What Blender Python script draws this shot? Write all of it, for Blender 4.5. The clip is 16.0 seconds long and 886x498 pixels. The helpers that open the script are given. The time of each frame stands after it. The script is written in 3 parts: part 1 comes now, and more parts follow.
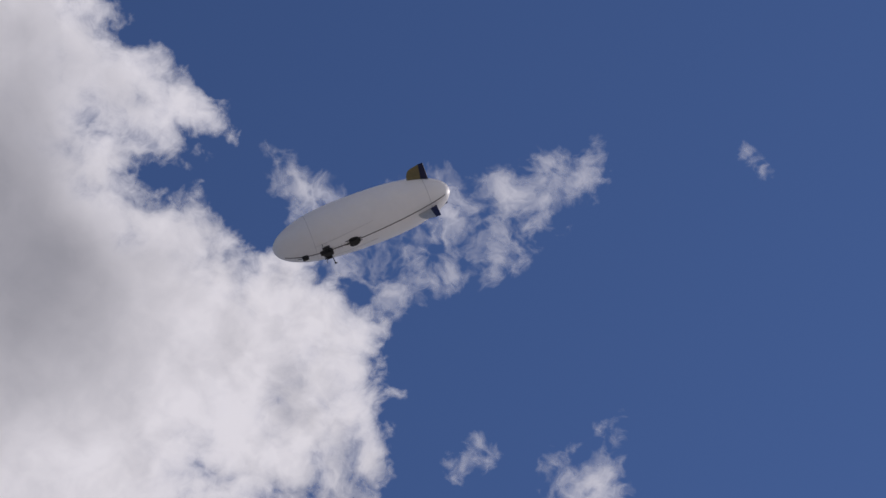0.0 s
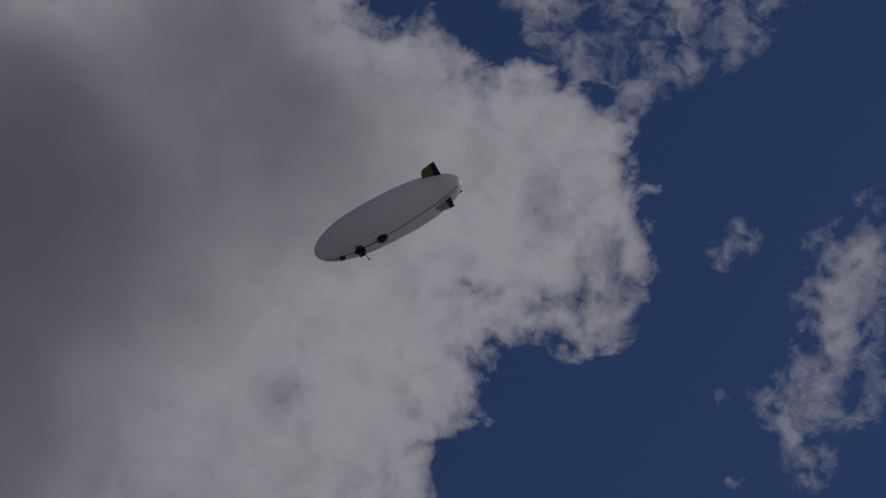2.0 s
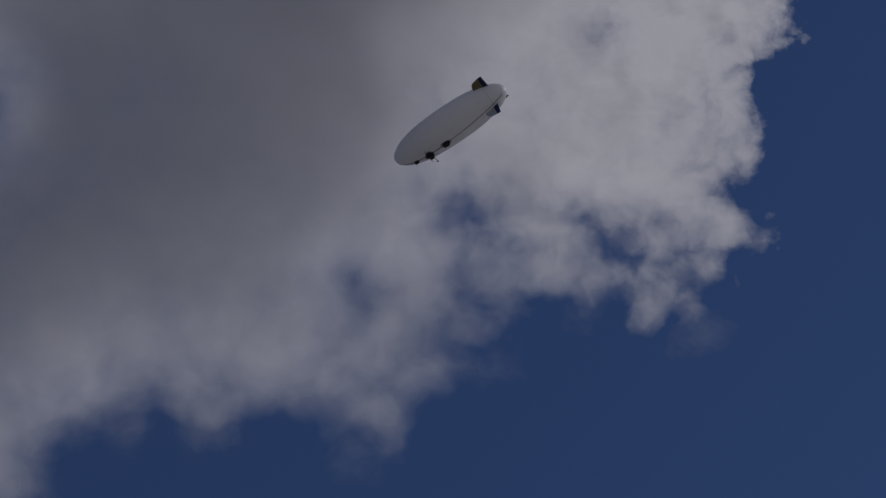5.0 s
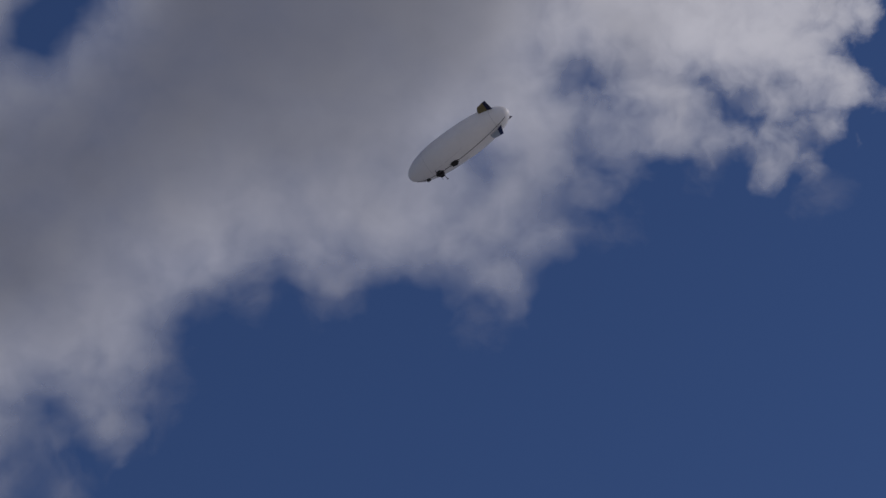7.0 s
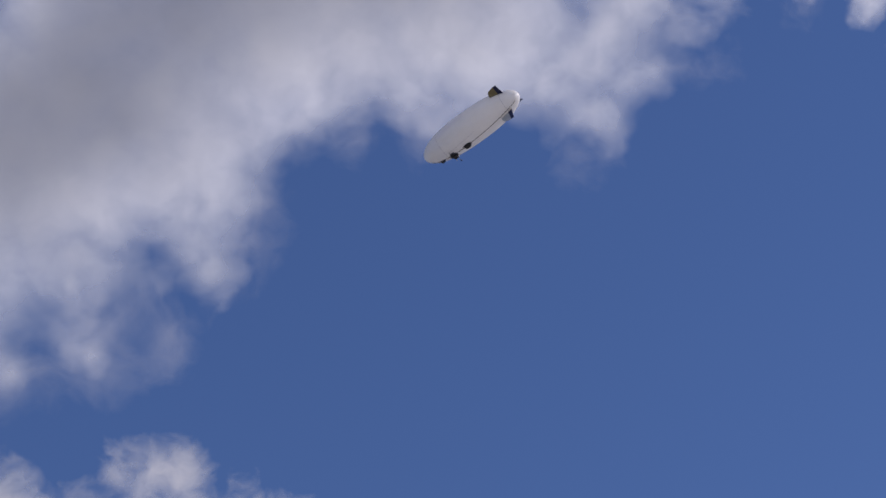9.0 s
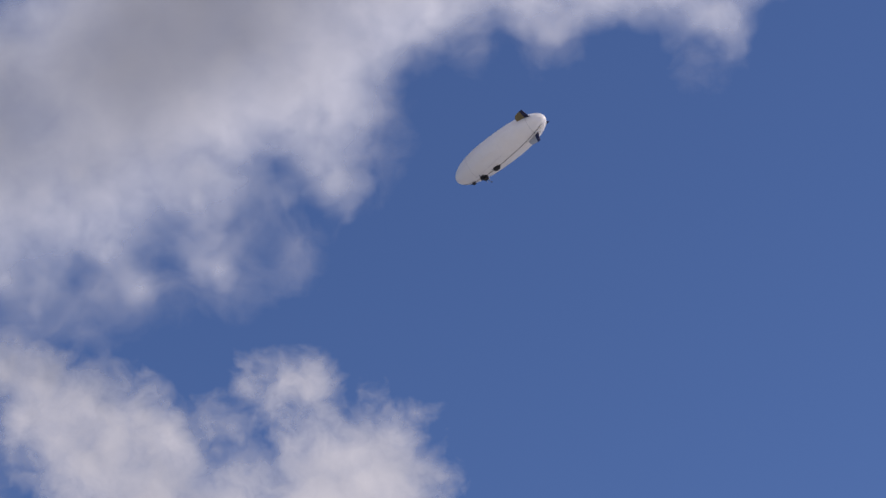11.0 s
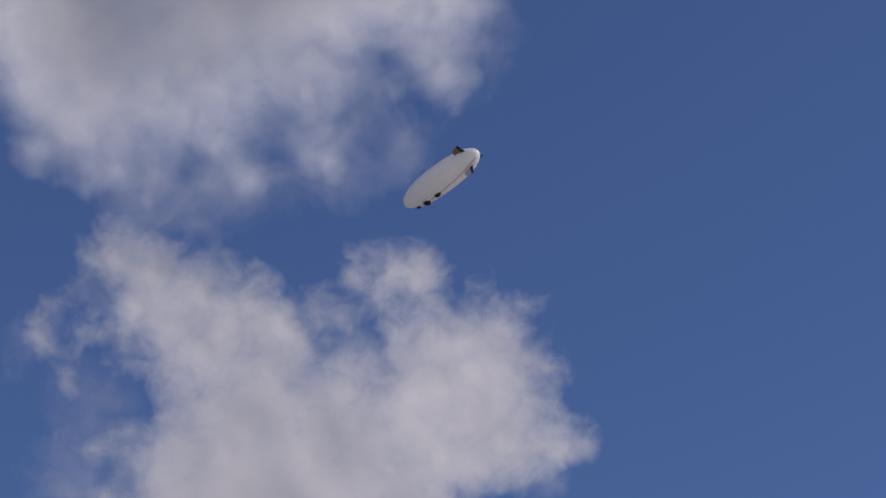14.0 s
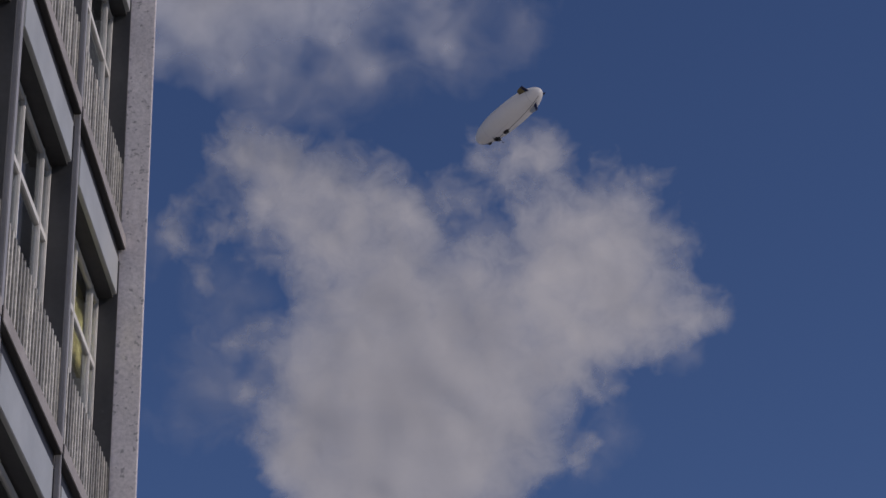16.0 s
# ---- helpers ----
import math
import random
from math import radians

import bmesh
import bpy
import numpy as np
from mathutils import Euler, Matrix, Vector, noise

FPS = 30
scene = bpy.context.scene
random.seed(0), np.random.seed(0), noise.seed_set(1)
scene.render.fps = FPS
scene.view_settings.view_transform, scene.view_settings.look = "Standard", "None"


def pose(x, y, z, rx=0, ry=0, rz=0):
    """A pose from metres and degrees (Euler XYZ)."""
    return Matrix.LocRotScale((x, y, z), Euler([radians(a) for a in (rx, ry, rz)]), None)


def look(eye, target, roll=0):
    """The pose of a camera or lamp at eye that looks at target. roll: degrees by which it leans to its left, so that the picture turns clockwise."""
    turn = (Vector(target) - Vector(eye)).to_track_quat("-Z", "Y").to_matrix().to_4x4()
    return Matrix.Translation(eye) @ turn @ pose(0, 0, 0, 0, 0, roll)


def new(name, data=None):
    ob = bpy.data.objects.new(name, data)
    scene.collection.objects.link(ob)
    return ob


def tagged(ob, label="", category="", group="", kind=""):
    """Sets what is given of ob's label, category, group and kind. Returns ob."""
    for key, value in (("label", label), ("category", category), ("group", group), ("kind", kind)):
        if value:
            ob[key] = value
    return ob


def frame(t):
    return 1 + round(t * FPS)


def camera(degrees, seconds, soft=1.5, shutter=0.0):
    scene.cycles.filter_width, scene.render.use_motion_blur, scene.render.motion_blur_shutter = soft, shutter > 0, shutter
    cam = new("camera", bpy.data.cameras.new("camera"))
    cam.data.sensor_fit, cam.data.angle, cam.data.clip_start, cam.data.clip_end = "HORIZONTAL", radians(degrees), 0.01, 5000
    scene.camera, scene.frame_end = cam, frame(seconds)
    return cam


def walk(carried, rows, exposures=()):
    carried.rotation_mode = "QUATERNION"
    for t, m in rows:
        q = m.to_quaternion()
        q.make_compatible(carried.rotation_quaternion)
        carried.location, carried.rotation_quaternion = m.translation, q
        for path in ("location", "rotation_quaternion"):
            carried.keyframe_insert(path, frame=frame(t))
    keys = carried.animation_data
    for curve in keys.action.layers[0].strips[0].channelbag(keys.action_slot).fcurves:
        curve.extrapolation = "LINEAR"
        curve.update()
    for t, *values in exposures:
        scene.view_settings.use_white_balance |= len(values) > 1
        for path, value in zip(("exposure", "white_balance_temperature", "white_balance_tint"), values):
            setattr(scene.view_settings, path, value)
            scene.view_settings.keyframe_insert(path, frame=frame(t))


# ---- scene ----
ROWS = [
    (0.0, pose(-40.47, 154.28, 30.04, 144.809, 6.126, -32.642)),
    (0.5, pose(-39.25, 149.97, 29.28, 143.761, 5.525, -31.185)),
    (1.0, pose(-38.52, 145.30, 28.21, 142.714, 4.497, -28.874)),
    (1.5, pose(-38.37, 139.31, 24.97, 140.423, 5.044, -24.704)),
    (2.0, pose(-38.57, 132.50, 20.94, 141.011, 5.558, -23.191)),
    (2.5, pose(-37.87, 127.15, 19.40, 140.039, 5.334, -21.855)),
    (3.0, pose(-37.03, 121.61, 17.81, 138.624, 4.928, -19.975)),
    (3.5, pose(-36.94, 114.49, 14.16, 138.111, 4.211, -17.633)),
    (4.0, pose(-36.37, 107.63, 11.07, 136.100, 4.466, -15.608)),
    (6.5, pose(-30.65, 80.91, 6.09, 130.885, 3.205, -10.844)),
    (7.0, pose(-29.81, 76.17, 5.65, 129.952, 3.236, -10.059)),
    (7.5, pose(-28.64, 72.72, 6.78, 129.026, 3.149, -9.843)),
    (8.0, pose(-27.32, 70.63, 9.06, 127.928, 2.598, -9.204)),
    (8.5, pose(-26.14, 66.71, 9.26, 126.710, 2.540, -7.952)),
    (9.0, pose(-24.82, 63.20, 10.12, 126.135, 2.477, -7.575)),
    (9.5, pose(-23.25, 60.75, 11.32, 125.101, 2.236, -6.654)),
    (10.0, pose(-21.62, 58.06, 12.55, 124.659, 1.884, -5.509)),
    (12.5, pose(-11.98, 43.72, 15.60, 122.080, 1.619, -2.894)),
    (13.0, pose(-9.57, 40.01, 15.86, 121.166, 0.875, -2.025)),
    (13.5, pose(-7.45, 31.22, 12.83, 120.359, 0.664, -2.556)),
    (14.0, pose(-5.10, 20.82, 7.84, 121.269, 0.110, -2.136)),
    (14.1, pose(-3.30, 20.83, 7.68, 121.292, 0.128, -2.204)),
    (14.2, pose(-2.20, 18.98, 6.72, 121.315, 0.144, -2.274)),
    (14.3, pose(-1.75, 15.55, 5.68, 121.340, 0.162, -2.343)),
    (14.5, pose(-1.33, 8.46, 2.96, 121.386, 0.197, -2.480)),
    (14.7, pose(-0.25, 2.40, 2.30, 120.770, 0.593, -1.517)),
    (14.8, pose(-0.05, 0.50, 1.75, 120.463, 0.795, -1.036)),
    (14.9, pose(0.00, 0.00, 1.60, 120.160, 0.999, -0.557)),
    (15.0, pose(0.00, 0.00, 1.60, 119.858, 1.206, -0.078)),
    (15.5, pose(0.00, 0.00, 1.60, 118.821, 1.420, 1.825)),
    (16.0, pose(0.00, 0.00, 1.60, 118.437, 1.316, 2.109)),
]
EXPOSURES = [                        # seconds, stops, white balance and tint
    (0.0, 0.03, 6300, 25.0), (0.5, -0.06, 6270, 25.0), (1.0, -0.28, 6230, 25.0), (1.5, -0.74, 6200, 25.0), (2.0, -1.38, 6160, 25.0),
    (2.5, -1.56, 6110, 25.0), (3.0, -1.58, 6060, 25.0), (3.5, -1.56, 6020, 25.0), (4.2, -1.44, 6000, 25.0), (6.3, -0.74, 5990, 25.0),
    (7.0, -0.58, 6010, 25.0), (7.5, -0.39, 6030, 25.5), (8.0, -0.17, 6040, 25.9), (9.0, 0.36, 6150, 26.9), (10.2, 0.50, 6330, 26.5),
    (12.5, 0.46, 6330, 26.5), (13.0, 0.38, 6330, 26.5), (13.5, 0.26, 6330, 26.5), (14.5, 0.14, 6330, 26.5), (15.0, 0.10, 6330, 26.5), (15.5, -0.10, 6330, 26.5),
    (16.0, -0.42, 6330, 26.5),
]
cam = camera(20.9, 16.0)
walk(cam, ROWS, EXPOSURES)

# ---- daylight ----
SUN_AZ, SUN_EL = 98.0, 35.0          # degrees clockwise from +y, and above the horizon
sky_world = bpy.data.worlds.new("sky")
scene.world = sky_world
sky_world.use_nodes = True
wn, wl = sky_world.node_tree.nodes, sky_world.node_tree.links
sky = wn.new("ShaderNodeTexSky")
sky.sky_type, sky.sun_disc = "NISHITA", False
sky.sun_elevation, sky.sun_rotation = radians(SUN_EL), radians(SUN_AZ)
sky.altitude, sky.air_density, sky.dust_density, sky.ozone_density = 1200, 1.0, 0.0, 7.0
wl.new(sky.outputs["Color"], wn["Background"].inputs["Color"])
wn["Background"].inputs["Strength"].default_value = 0.076

sun = new("sun", bpy.data.lights.new("sun", "SUN"))
sun.data.energy, sun.data.angle, sun.data.color = 3.4, radians(0.5), (1.0, 0.975, 0.84)
toward = Vector((math.sin(radians(SUN_AZ)) * math.cos(radians(SUN_EL)), math.cos(radians(SUN_AZ)) * math.cos(radians(SUN_EL)), math.sin(radians(SUN_EL))))
sun.matrix_world = look(toward * 300, (0, 0, 0))


# ---- materials ----
def material(name, colour, rough=0.6, metal=0.0, grain=0.0, grain_size=0.02, stain=0.0, stain_size=0.8, bump=0.0, spread=0.0, specks=0.0):
    """Principled paint with fine grain, broad stains, relief, and a shift of tone from piece to piece."""
    mat = bpy.data.materials.new(name)
    mat.use_nodes = True
    n, l = mat.node_tree.nodes, mat.node_tree.links
    bsdf = n["Principled BSDF"]
    bsdf.inputs["Roughness"].default_value, bsdf.inputs["Metallic"].default_value = rough, metal
    coords = n.new("ShaderNodeTexCoord")
    value = None
    for amount, size, detail in ((grain, grain_size, 3), (stain, stain_size, 5)):
        if not amount:
            continue
        tex = n.new("ShaderNodeTexNoise")
        tex.inputs["Scale"].default_value, tex.inputs["Detail"].default_value = 1 / size, detail
        l.new(coords.outputs["Object"], tex.inputs["Vector"])
        rng = n.new("ShaderNodeMapRange")
        rng.inputs["From Min"].default_value, rng.inputs["From Max"].default_value = 0.3, 0.7
        rng.inputs["To Min"].default_value, rng.inputs["To Max"].default_value = 1 - amount, 1 + amount
        l.new(tex.outputs["Fac"], rng.inputs["Value"])
        if value is None:
            value = rng.outputs["Result"]
        else:
            mul = n.new("ShaderNodeMath")
            mul.operation = "MULTIPLY"
            l.new(value, mul.inputs[0]), l.new(rng.outputs["Result"], mul.inputs[1])
            value = mul.outputs[0]
        if bump and amount == grain:
            rel = n.new("ShaderNodeBump")
            rel.inputs["Strength"].default_value, rel.inputs["Distance"].default_value = bump, grain_size
            l.new(tex.outputs["Fac"], rel.inputs["Height"]), l.new(rel.outputs["Normal"], bsdf.inputs["Normal"])
    if specks:                                     # dark stones here and there
        tex, rng, mul = n.new("ShaderNodeTexNoise"), n.new("ShaderNodeMapRange"), n.new("ShaderNodeMath")
        tex.inputs["Scale"].default_value, tex.inputs["Detail"].default_value = 1 / (grain_size * 1.6), 1
        rng.inputs["From Min"].default_value, rng.inputs["From Max"].default_value = 0.63, 0.72
        rng.inputs["To Min"].default_value, rng.inputs["To Max"].default_value = 1, 1 - specks
        mul.operation = "MULTIPLY"
        l.new(coords.outputs["Object"], tex.inputs["Vector"]), l.new(tex.outputs["Fac"], rng.inputs["Value"])
        l.new(value, mul.inputs[0]), l.new(rng.outputs["Result"], mul.inputs[1])
        value = mul.outputs[0]
    if spread:
        info, rng, mul = n.new("ShaderNodeObjectInfo"), n.new("ShaderNodeMapRange"), n.new("ShaderNodeMath")
        rng.inputs["To Min"].default_value, rng.inputs["To Max"].default_value = 1 - spread, 1 + spread
        l.new(info.outputs["Random"], rng.inputs["Value"])
        mul.operation, mul.inputs[0].default_value = "MULTIPLY", 1.0
        if value is not None:
            l.new(value, mul.inputs[0])
        l.new(rng.outputs["Result"], mul.inputs[1])
        value = mul.outputs[0]
    if value is None:
        bsdf.inputs["Base Color"].default_value = (*colour, 1)
    else:
        tint = n.new("ShaderNodeVectorMath")
        tint.operation = "SCALE"
        tint.inputs[0].default_value = colour
        l.new(value, tint.inputs["Scale"]), l.new(tint.outputs["Vector"], bsdf.inputs["Base Color"])
    return mat


ENVELOPE = material("envelope_film", (0.78, 0.76, 0.74), 0.45, grain=0.03, grain_size=0.25, stain=0.05, stain_size=1.6, bump=0.15)


def let_light_through(mat, share, colour):
    """Thin film: part of the light that falls on one side comes out on the other."""
    n, l = mat.node_tree.nodes, mat.node_tree.links
    film, mixed = n.new("ShaderNodeBsdfTranslucent"), n.new("ShaderNodeMixShader")
    film.inputs["Color"].default_value, mixed.inputs["Fac"].default_value = (*colour, 1), share
    l.new(n["Principled BSDF"].outputs[0], mixed.inputs[1]), l.new(film.outputs[0], mixed.inputs[2])
    l.new(mixed.outputs[0], n["Material Output"].inputs["Surface"])


let_light_through(ENVELOPE, 0.5, (0.93, 0.90, 0.86))
SEAM = material("seam_tape", (0.60, 0.58, 0.565), 0.5, grain=0.1, grain_size=0.1)
KEEL = material("keel_cable", (0.20, 0.18, 0.165), 0.6, grain=0.2, grain_size=0.1)
OLIVE = material("olive_fin_fabric", (0.25, 0.20, 0.09), 0.6, grain=0.1, grain_size=0.05, stain=0.12, stain_size=0.4)
PALE_FIN = material("pale_fin_fabric", (0.55, 0.53, 0.50), 0.6, grain=0.08, grain_size=0.05, stain=0.1, stain_size=0.4)
NAVY = material("navy_fin_fabric", (0.012, 0.016, 0.07), 0.5, grain=0.15, grain_size=0.05)
BLACK = material("black_plastic_and_shade", (0.02, 0.018, 0.018), 0.45, grain=0.2, grain_size=0.03)
CARBON = material("carbon_tube", (0.03, 0.03, 0.032), 0.35, grain=0.15, grain_size=0.02)
PEBBLE = material("pebbledash", (0.78, 0.72, 0.705), 0.9, grain=0.14, grain_size=0.03, stain=0.08, stain_size=0.9, bump=0.06, specks=0.45)
GREY_METAL = material("grey_painted_metal", (0.33, 0.32, 0.32), 0.45, 0.2, grain=0.06, grain_size=0.02, stain=0.12, stain_size=0.5, spread=0.06)
RAIL_METAL = material("galvanised_steel", (0.46, 0.43, 0.37), 0.45, 0.2, grain=0.2, grain_size=0.03, stain=0.25, stain_size=0.12, spread=0.5)
PALE_METAL = material("pale_aluminium", (0.80, 0.79, 0.77), 0.35, 0.0, grain=0.05, grain_size=0.02, stain=0.1, stain_size=0.4, spread=0.05)
SPANDREL = material("spandrel_sheet", (0.40, 0.41, 0.40), 0.35, 0.1, grain=0.03, grain_size=0.03, stain=0.12, stain_size=0.5, spread=0.05)
SILL = material("sill_stone", (0.27, 0.245, 0.235), 0.7, grain=0.12, grain_size=0.02, stain=0.15, stain_size=0.4, bump=0.2)
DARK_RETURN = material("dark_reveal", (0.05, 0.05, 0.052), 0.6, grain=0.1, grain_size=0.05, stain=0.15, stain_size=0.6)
FRAME = material("window_frame_paint", (0.56, 0.54, 0.50), 0.5, grain=0.05, grain_size=0.02, stain=0.12, stain_size=0.3, spread=0.05)
BLIND = material("ochre_blind", (0.42, 0.34, 0.12), 0.8, grain=0.1, grain_size=0.02)
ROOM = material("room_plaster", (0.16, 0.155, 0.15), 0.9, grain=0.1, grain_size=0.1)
ROOF = material("roof_gravel", (0.2, 0.19, 0.18), 0.95, grain=0.3, grain_size=0.04, stain=0.2, stain_size=2.0, bump=0.5)
GROUND = material("paved_ground", (0.20, 0.19, 0.17), 0.9, grain=0.15, grain_size=0.05, stain=0.2, stain_size=4.0, bump=0.3)


def glass_material():
    mat = bpy.data.materials.new("window_glass")
    mat.use_nodes = True
    bsdf = mat.node_tree.nodes["Principled BSDF"]
    bsdf.inputs["Base Color"].default_value = (0.75, 0.85, 0.9, 1)
    bsdf.inputs["Roughness"].default_value, bsdf.inputs["Transmission Weight"].default_value = 0.03, 1.0
    return mat


GLASS = glass_material()


# ---- tools for meshes ----
def link(name, bm, mat, parent=None, label="", smooth=False):
    mesh = bpy.data.meshes.new(name)
    if smooth:
        for face in bm.faces:
            face.smooth = True
    bm.to_mesh(mesh)
    bm.free()
    mesh.materials.append(mat)
    ob = new(name, mesh)
    ob.parent = parent
    return tagged(ob, label)


def part(name, bm, mat, parent, label="", smooth=False):
    return link(name, bm, mat, parent, label, smooth)


def box(x0, x1, y0, y1, z0, z1, bevel=0.0):
    bm = bmesh.new()
    bmesh.ops.create_cube(bm, size=1, matrix=Matrix.Translation(((x0 + x1) / 2, (y0 + y1) / 2, (z0 + z1) / 2)) @ Matrix.Diagonal((x1 - x0, y1 - y0, z1 - z0, 1)))
    if bevel:
        bmesh.ops.bevel(bm, geom=bm.edges[:], offset=bevel, segments=2, affect="EDGES")
    return bm


def merge(*parts_of):
    whole = bmesh.new()
    for bm in parts_of:
        mesh = bpy.data.meshes.new("scratch")
        bm.to_mesh(mesh)
        bm.free()
        whole.from_mesh(mesh)
        bpy.data.meshes.remove(mesh)
    return whole


def rod(a, b, r, segments=10, r2=None):
    a, b = Vector(a), Vector(b)
    turn = (b - a).to_track_quat("Z", "Y").to_matrix().to_4x4()
    bm = bmesh.new()
    bmesh.ops.create_cone(bm, cap_ends=True, segments=segments, radius1=r, radius2=r if r2 is None else r2, depth=(b - a).length, matrix=Matrix.Translation((a + b) / 2) @ turn)
    return bm


def lathe(rows, segments):
    """A skin round the x axis from (x, radius) rows; a radius of 0 closes an end."""
    bm = bmesh.new()
    rings = []
    for x, r in rows:
        if r <= 0:
            rings.append([bm.verts.new((x, 0, 0))])
        else:
            rings.append([bm.verts.new((x, r * math.cos(2 * math.pi * k / segments), r * math.sin(2 * math.pi * k / segments))) for k in range(segments)])
    for a, b in zip(rings, rings[1:]):
        for k in range(segments):
            quad = [a[k % len(a)], b[k % len(b)], b[(k + 1) % len(b)], a[(k + 1) % len(a)]]
            loop = list(dict.fromkeys(quad))
            if len(loop) > 2:
                bm.faces.new(loop)
    bmesh.ops.recalc_face_normals(bm, faces=bm.faces[:])
    return bm


# ---- ground ----
bm = bmesh.new()
bmesh.ops.create_grid(bm, x_segments=24, y_segments=24, size=4900)
tagged(link("ground", bm, GROUND), "wide flat grey paved ground below the sky", "ground", kind="structure")


# ---- clouds: sheets of vapour far off, thick in the middle and torn at the edges ----
CLOUD_RANGE = 4500.0
AZ0, EL0 = radians(14), radians(40)
SKY_AXIS = Vector((math.sin(AZ0) * math.cos(EL0), math.cos(AZ0) * math.cos(EL0), math.sin(EL0)))
SKY_RIGHT = Vector((math.cos(AZ0), -math.sin(AZ0), 0))
SKY_UP = SKY_RIGHT.cross(SKY_AXIS)


def cloud_material(name, torn, fine_size, broad_size, white, grey, hides, dims, curl=0.5, patchy=(0.5, 0.8, 0.5), relief=1.5, strands=0.0):
    """Vapour: what it hides follows its depth; its tone greys with depth and with painted shade. Shading of its lumps
    on the side away from the sun is put into the colour; curl winds the torn edge, strands draws it out in threads."""
    mat = bpy.data.materials.new(name)
    mat.use_nodes = True
    n, l = mat.node_tree.nodes, mat.node_tree.links
    n.clear()

    def math_node(op, a, b=None, clamp=False):
        node = n.new("ShaderNodeMath")
        node.operation, node.use_clamp = op, clamp
        for k, v in enumerate((a, b)):
            if v is None:
                continue
            if isinstance(v, (int, float)):
                node.inputs[k].default_value = v
            else:
                l.new(v, node.inputs[k])
        return node.outputs[0]

    def vector_node(op, a, b):
        node = n.new("ShaderNodeVectorMath")
        node.operation = op
        l.new(a, node.inputs[0])
        if op == "SCALE":
            node.inputs["Scale"].default_value = b
        elif isinstance(b, tuple):
            node.inputs[1].default_value = b
        else:
            l.new(b, node.inputs[1])
        return node.outputs["Vector"]

    def field(name_of):
        node = n.new("ShaderNodeAttribute")
        node.attribute_name = name_of
        return node.outputs["Fac"]

    def noise_node(where, size, detail, rough):
        tex = n.new("ShaderNodeTexNoise")
        tex.inputs["Scale"].default_value, tex.inputs["Detail"].default_value, tex.inputs["Roughness"].default_value = 1 / size, detail, rough
        l.new(where, tex.inputs["Vector"])
        return tex

    def centred(where, size, detail, rough):
        return math_node("SUBTRACT", noise_node(where, size, detail, rough).outputs["Fac"], 0.5)

    place = n.new("ShaderNodeTexCoord").outputs["Object"]
    wind = vector_node("SUBTRACT", noise_node(place, fine_size * 1.3, 3, 0.55).outputs["Color"], (0.5, 0.5, 0.5))
    wound = vector_node("ADD", place, vector_node("SCALE", wind, fine_size * curl * 2))
    sunward = vector_node("ADD", wound, tuple(toward * fine_size * 0.3))
    tear, crisp, shade_mass = field("tear"), field("crisp"), field("shade_mass")
    sharp, blunt = centred(wound, fine_size, 10, 0.6), centred(wound, fine_size, 2.5, 0.45)
    if strands:
        thread = math_node("SUBTRACT", 0.07, math_node("ABSOLUTE", centred(wound, fine_size * 0.7, 6, 0.55)))
        sharp = math_node("ADD", sharp, math_node("MULTIPLY", thread, strands))
    frayed = math_node("SUBTRACT", tear, 0.3, True)
    fine = math_node("ADD", blunt, math_node("MULTIPLY", math_node("SUBTRACT", sharp, blunt), frayed))
    broad = centred(place, broad_size, 4, 0.5)
    drapes = centred(wound, fine_size * 2.2, 4, 0.5)
    ragged = math_node("MULTIPLY", math_node("ADD", math_node("MULTIPLY", fine, torn), math_node("MULTIPLY", broad, torn * 0.45)), tear)
    depth = math_node("MAXIMUM", math_node("ADD", field("depth"), ragged), 0.0)
    hide = math_node("SUBTRACT", 1.0, math_node("EXPONENT", math_node("MULTIPLY", math_node("MULTIPLY", math_node("POWER", depth, 1.4), crisp), -hides)), True)
    bulk = math_node("ADD", math_node("MULTIPLY", depth, 0.5), shade_mass)
    # self-shadow in the tone: noise here less noise a step sunward
    lumps = math_node("SUBTRACT", centred(wound, fine_size * 1.4, 5, 0.5), centred(sunward, fine_size * 1.4, 5, 0.5))
    lumps = math_node("MULTIPLY", math_node("ADD", math_node("MULTIPLY", lumps, relief), math_node("MULTIPLY", fine, patchy[0])), math_node("DIVIDE", tear, math_node("ADD", 1.0, math_node("MULTIPLY", shade_mass, 0.8))))
    mottle = math_node("ADD", math_node("ADD", 1.01, lumps), math_node("ADD", math_node("MULTIPLY", broad, patchy[1]), math_node("MULTIPLY", drapes, patchy[2])))
    pass_on = math_node("MULTIPLY", math_node("EXPONENT", math_node("MULTIPLY", math_node("POWER", bulk, 2.0), -dims)), mottle, True)
    tone = n.new("ShaderNodeMix")
    tone.data_type = "RGBA"
    l.new(pass_on, tone.inputs["Factor"])
    tone.inputs["A"].default_value, tone.inputs["B"].default_value = (*grey, 1), (*white, 1)
    base = n.new("ShaderNodeCombineXYZ")           # the layer lies level, whatever its bulges
    base.inputs["Z"].default_value = -1
    vapour, clear, mixed, out = n.new("ShaderNodeBsdfTranslucent"), n.new("ShaderNodeBsdfTransparent"), n.new("ShaderNodeMixShader"), n.new("ShaderNodeOutputMaterial")
    l.new(tone.outputs["Result"], vapour.inputs["Color"]), l.new(base.outputs[0], vapour.inputs["Normal"])
    l.new(hide, mixed.inputs["Fac"]), l.new(clear.outputs[0], mixed.inputs[1]), l.new(vapour.outputs[0], mixed.inputs[2])
    l.new(mixed.outputs[0], out.inputs["Surface"])
    return mat


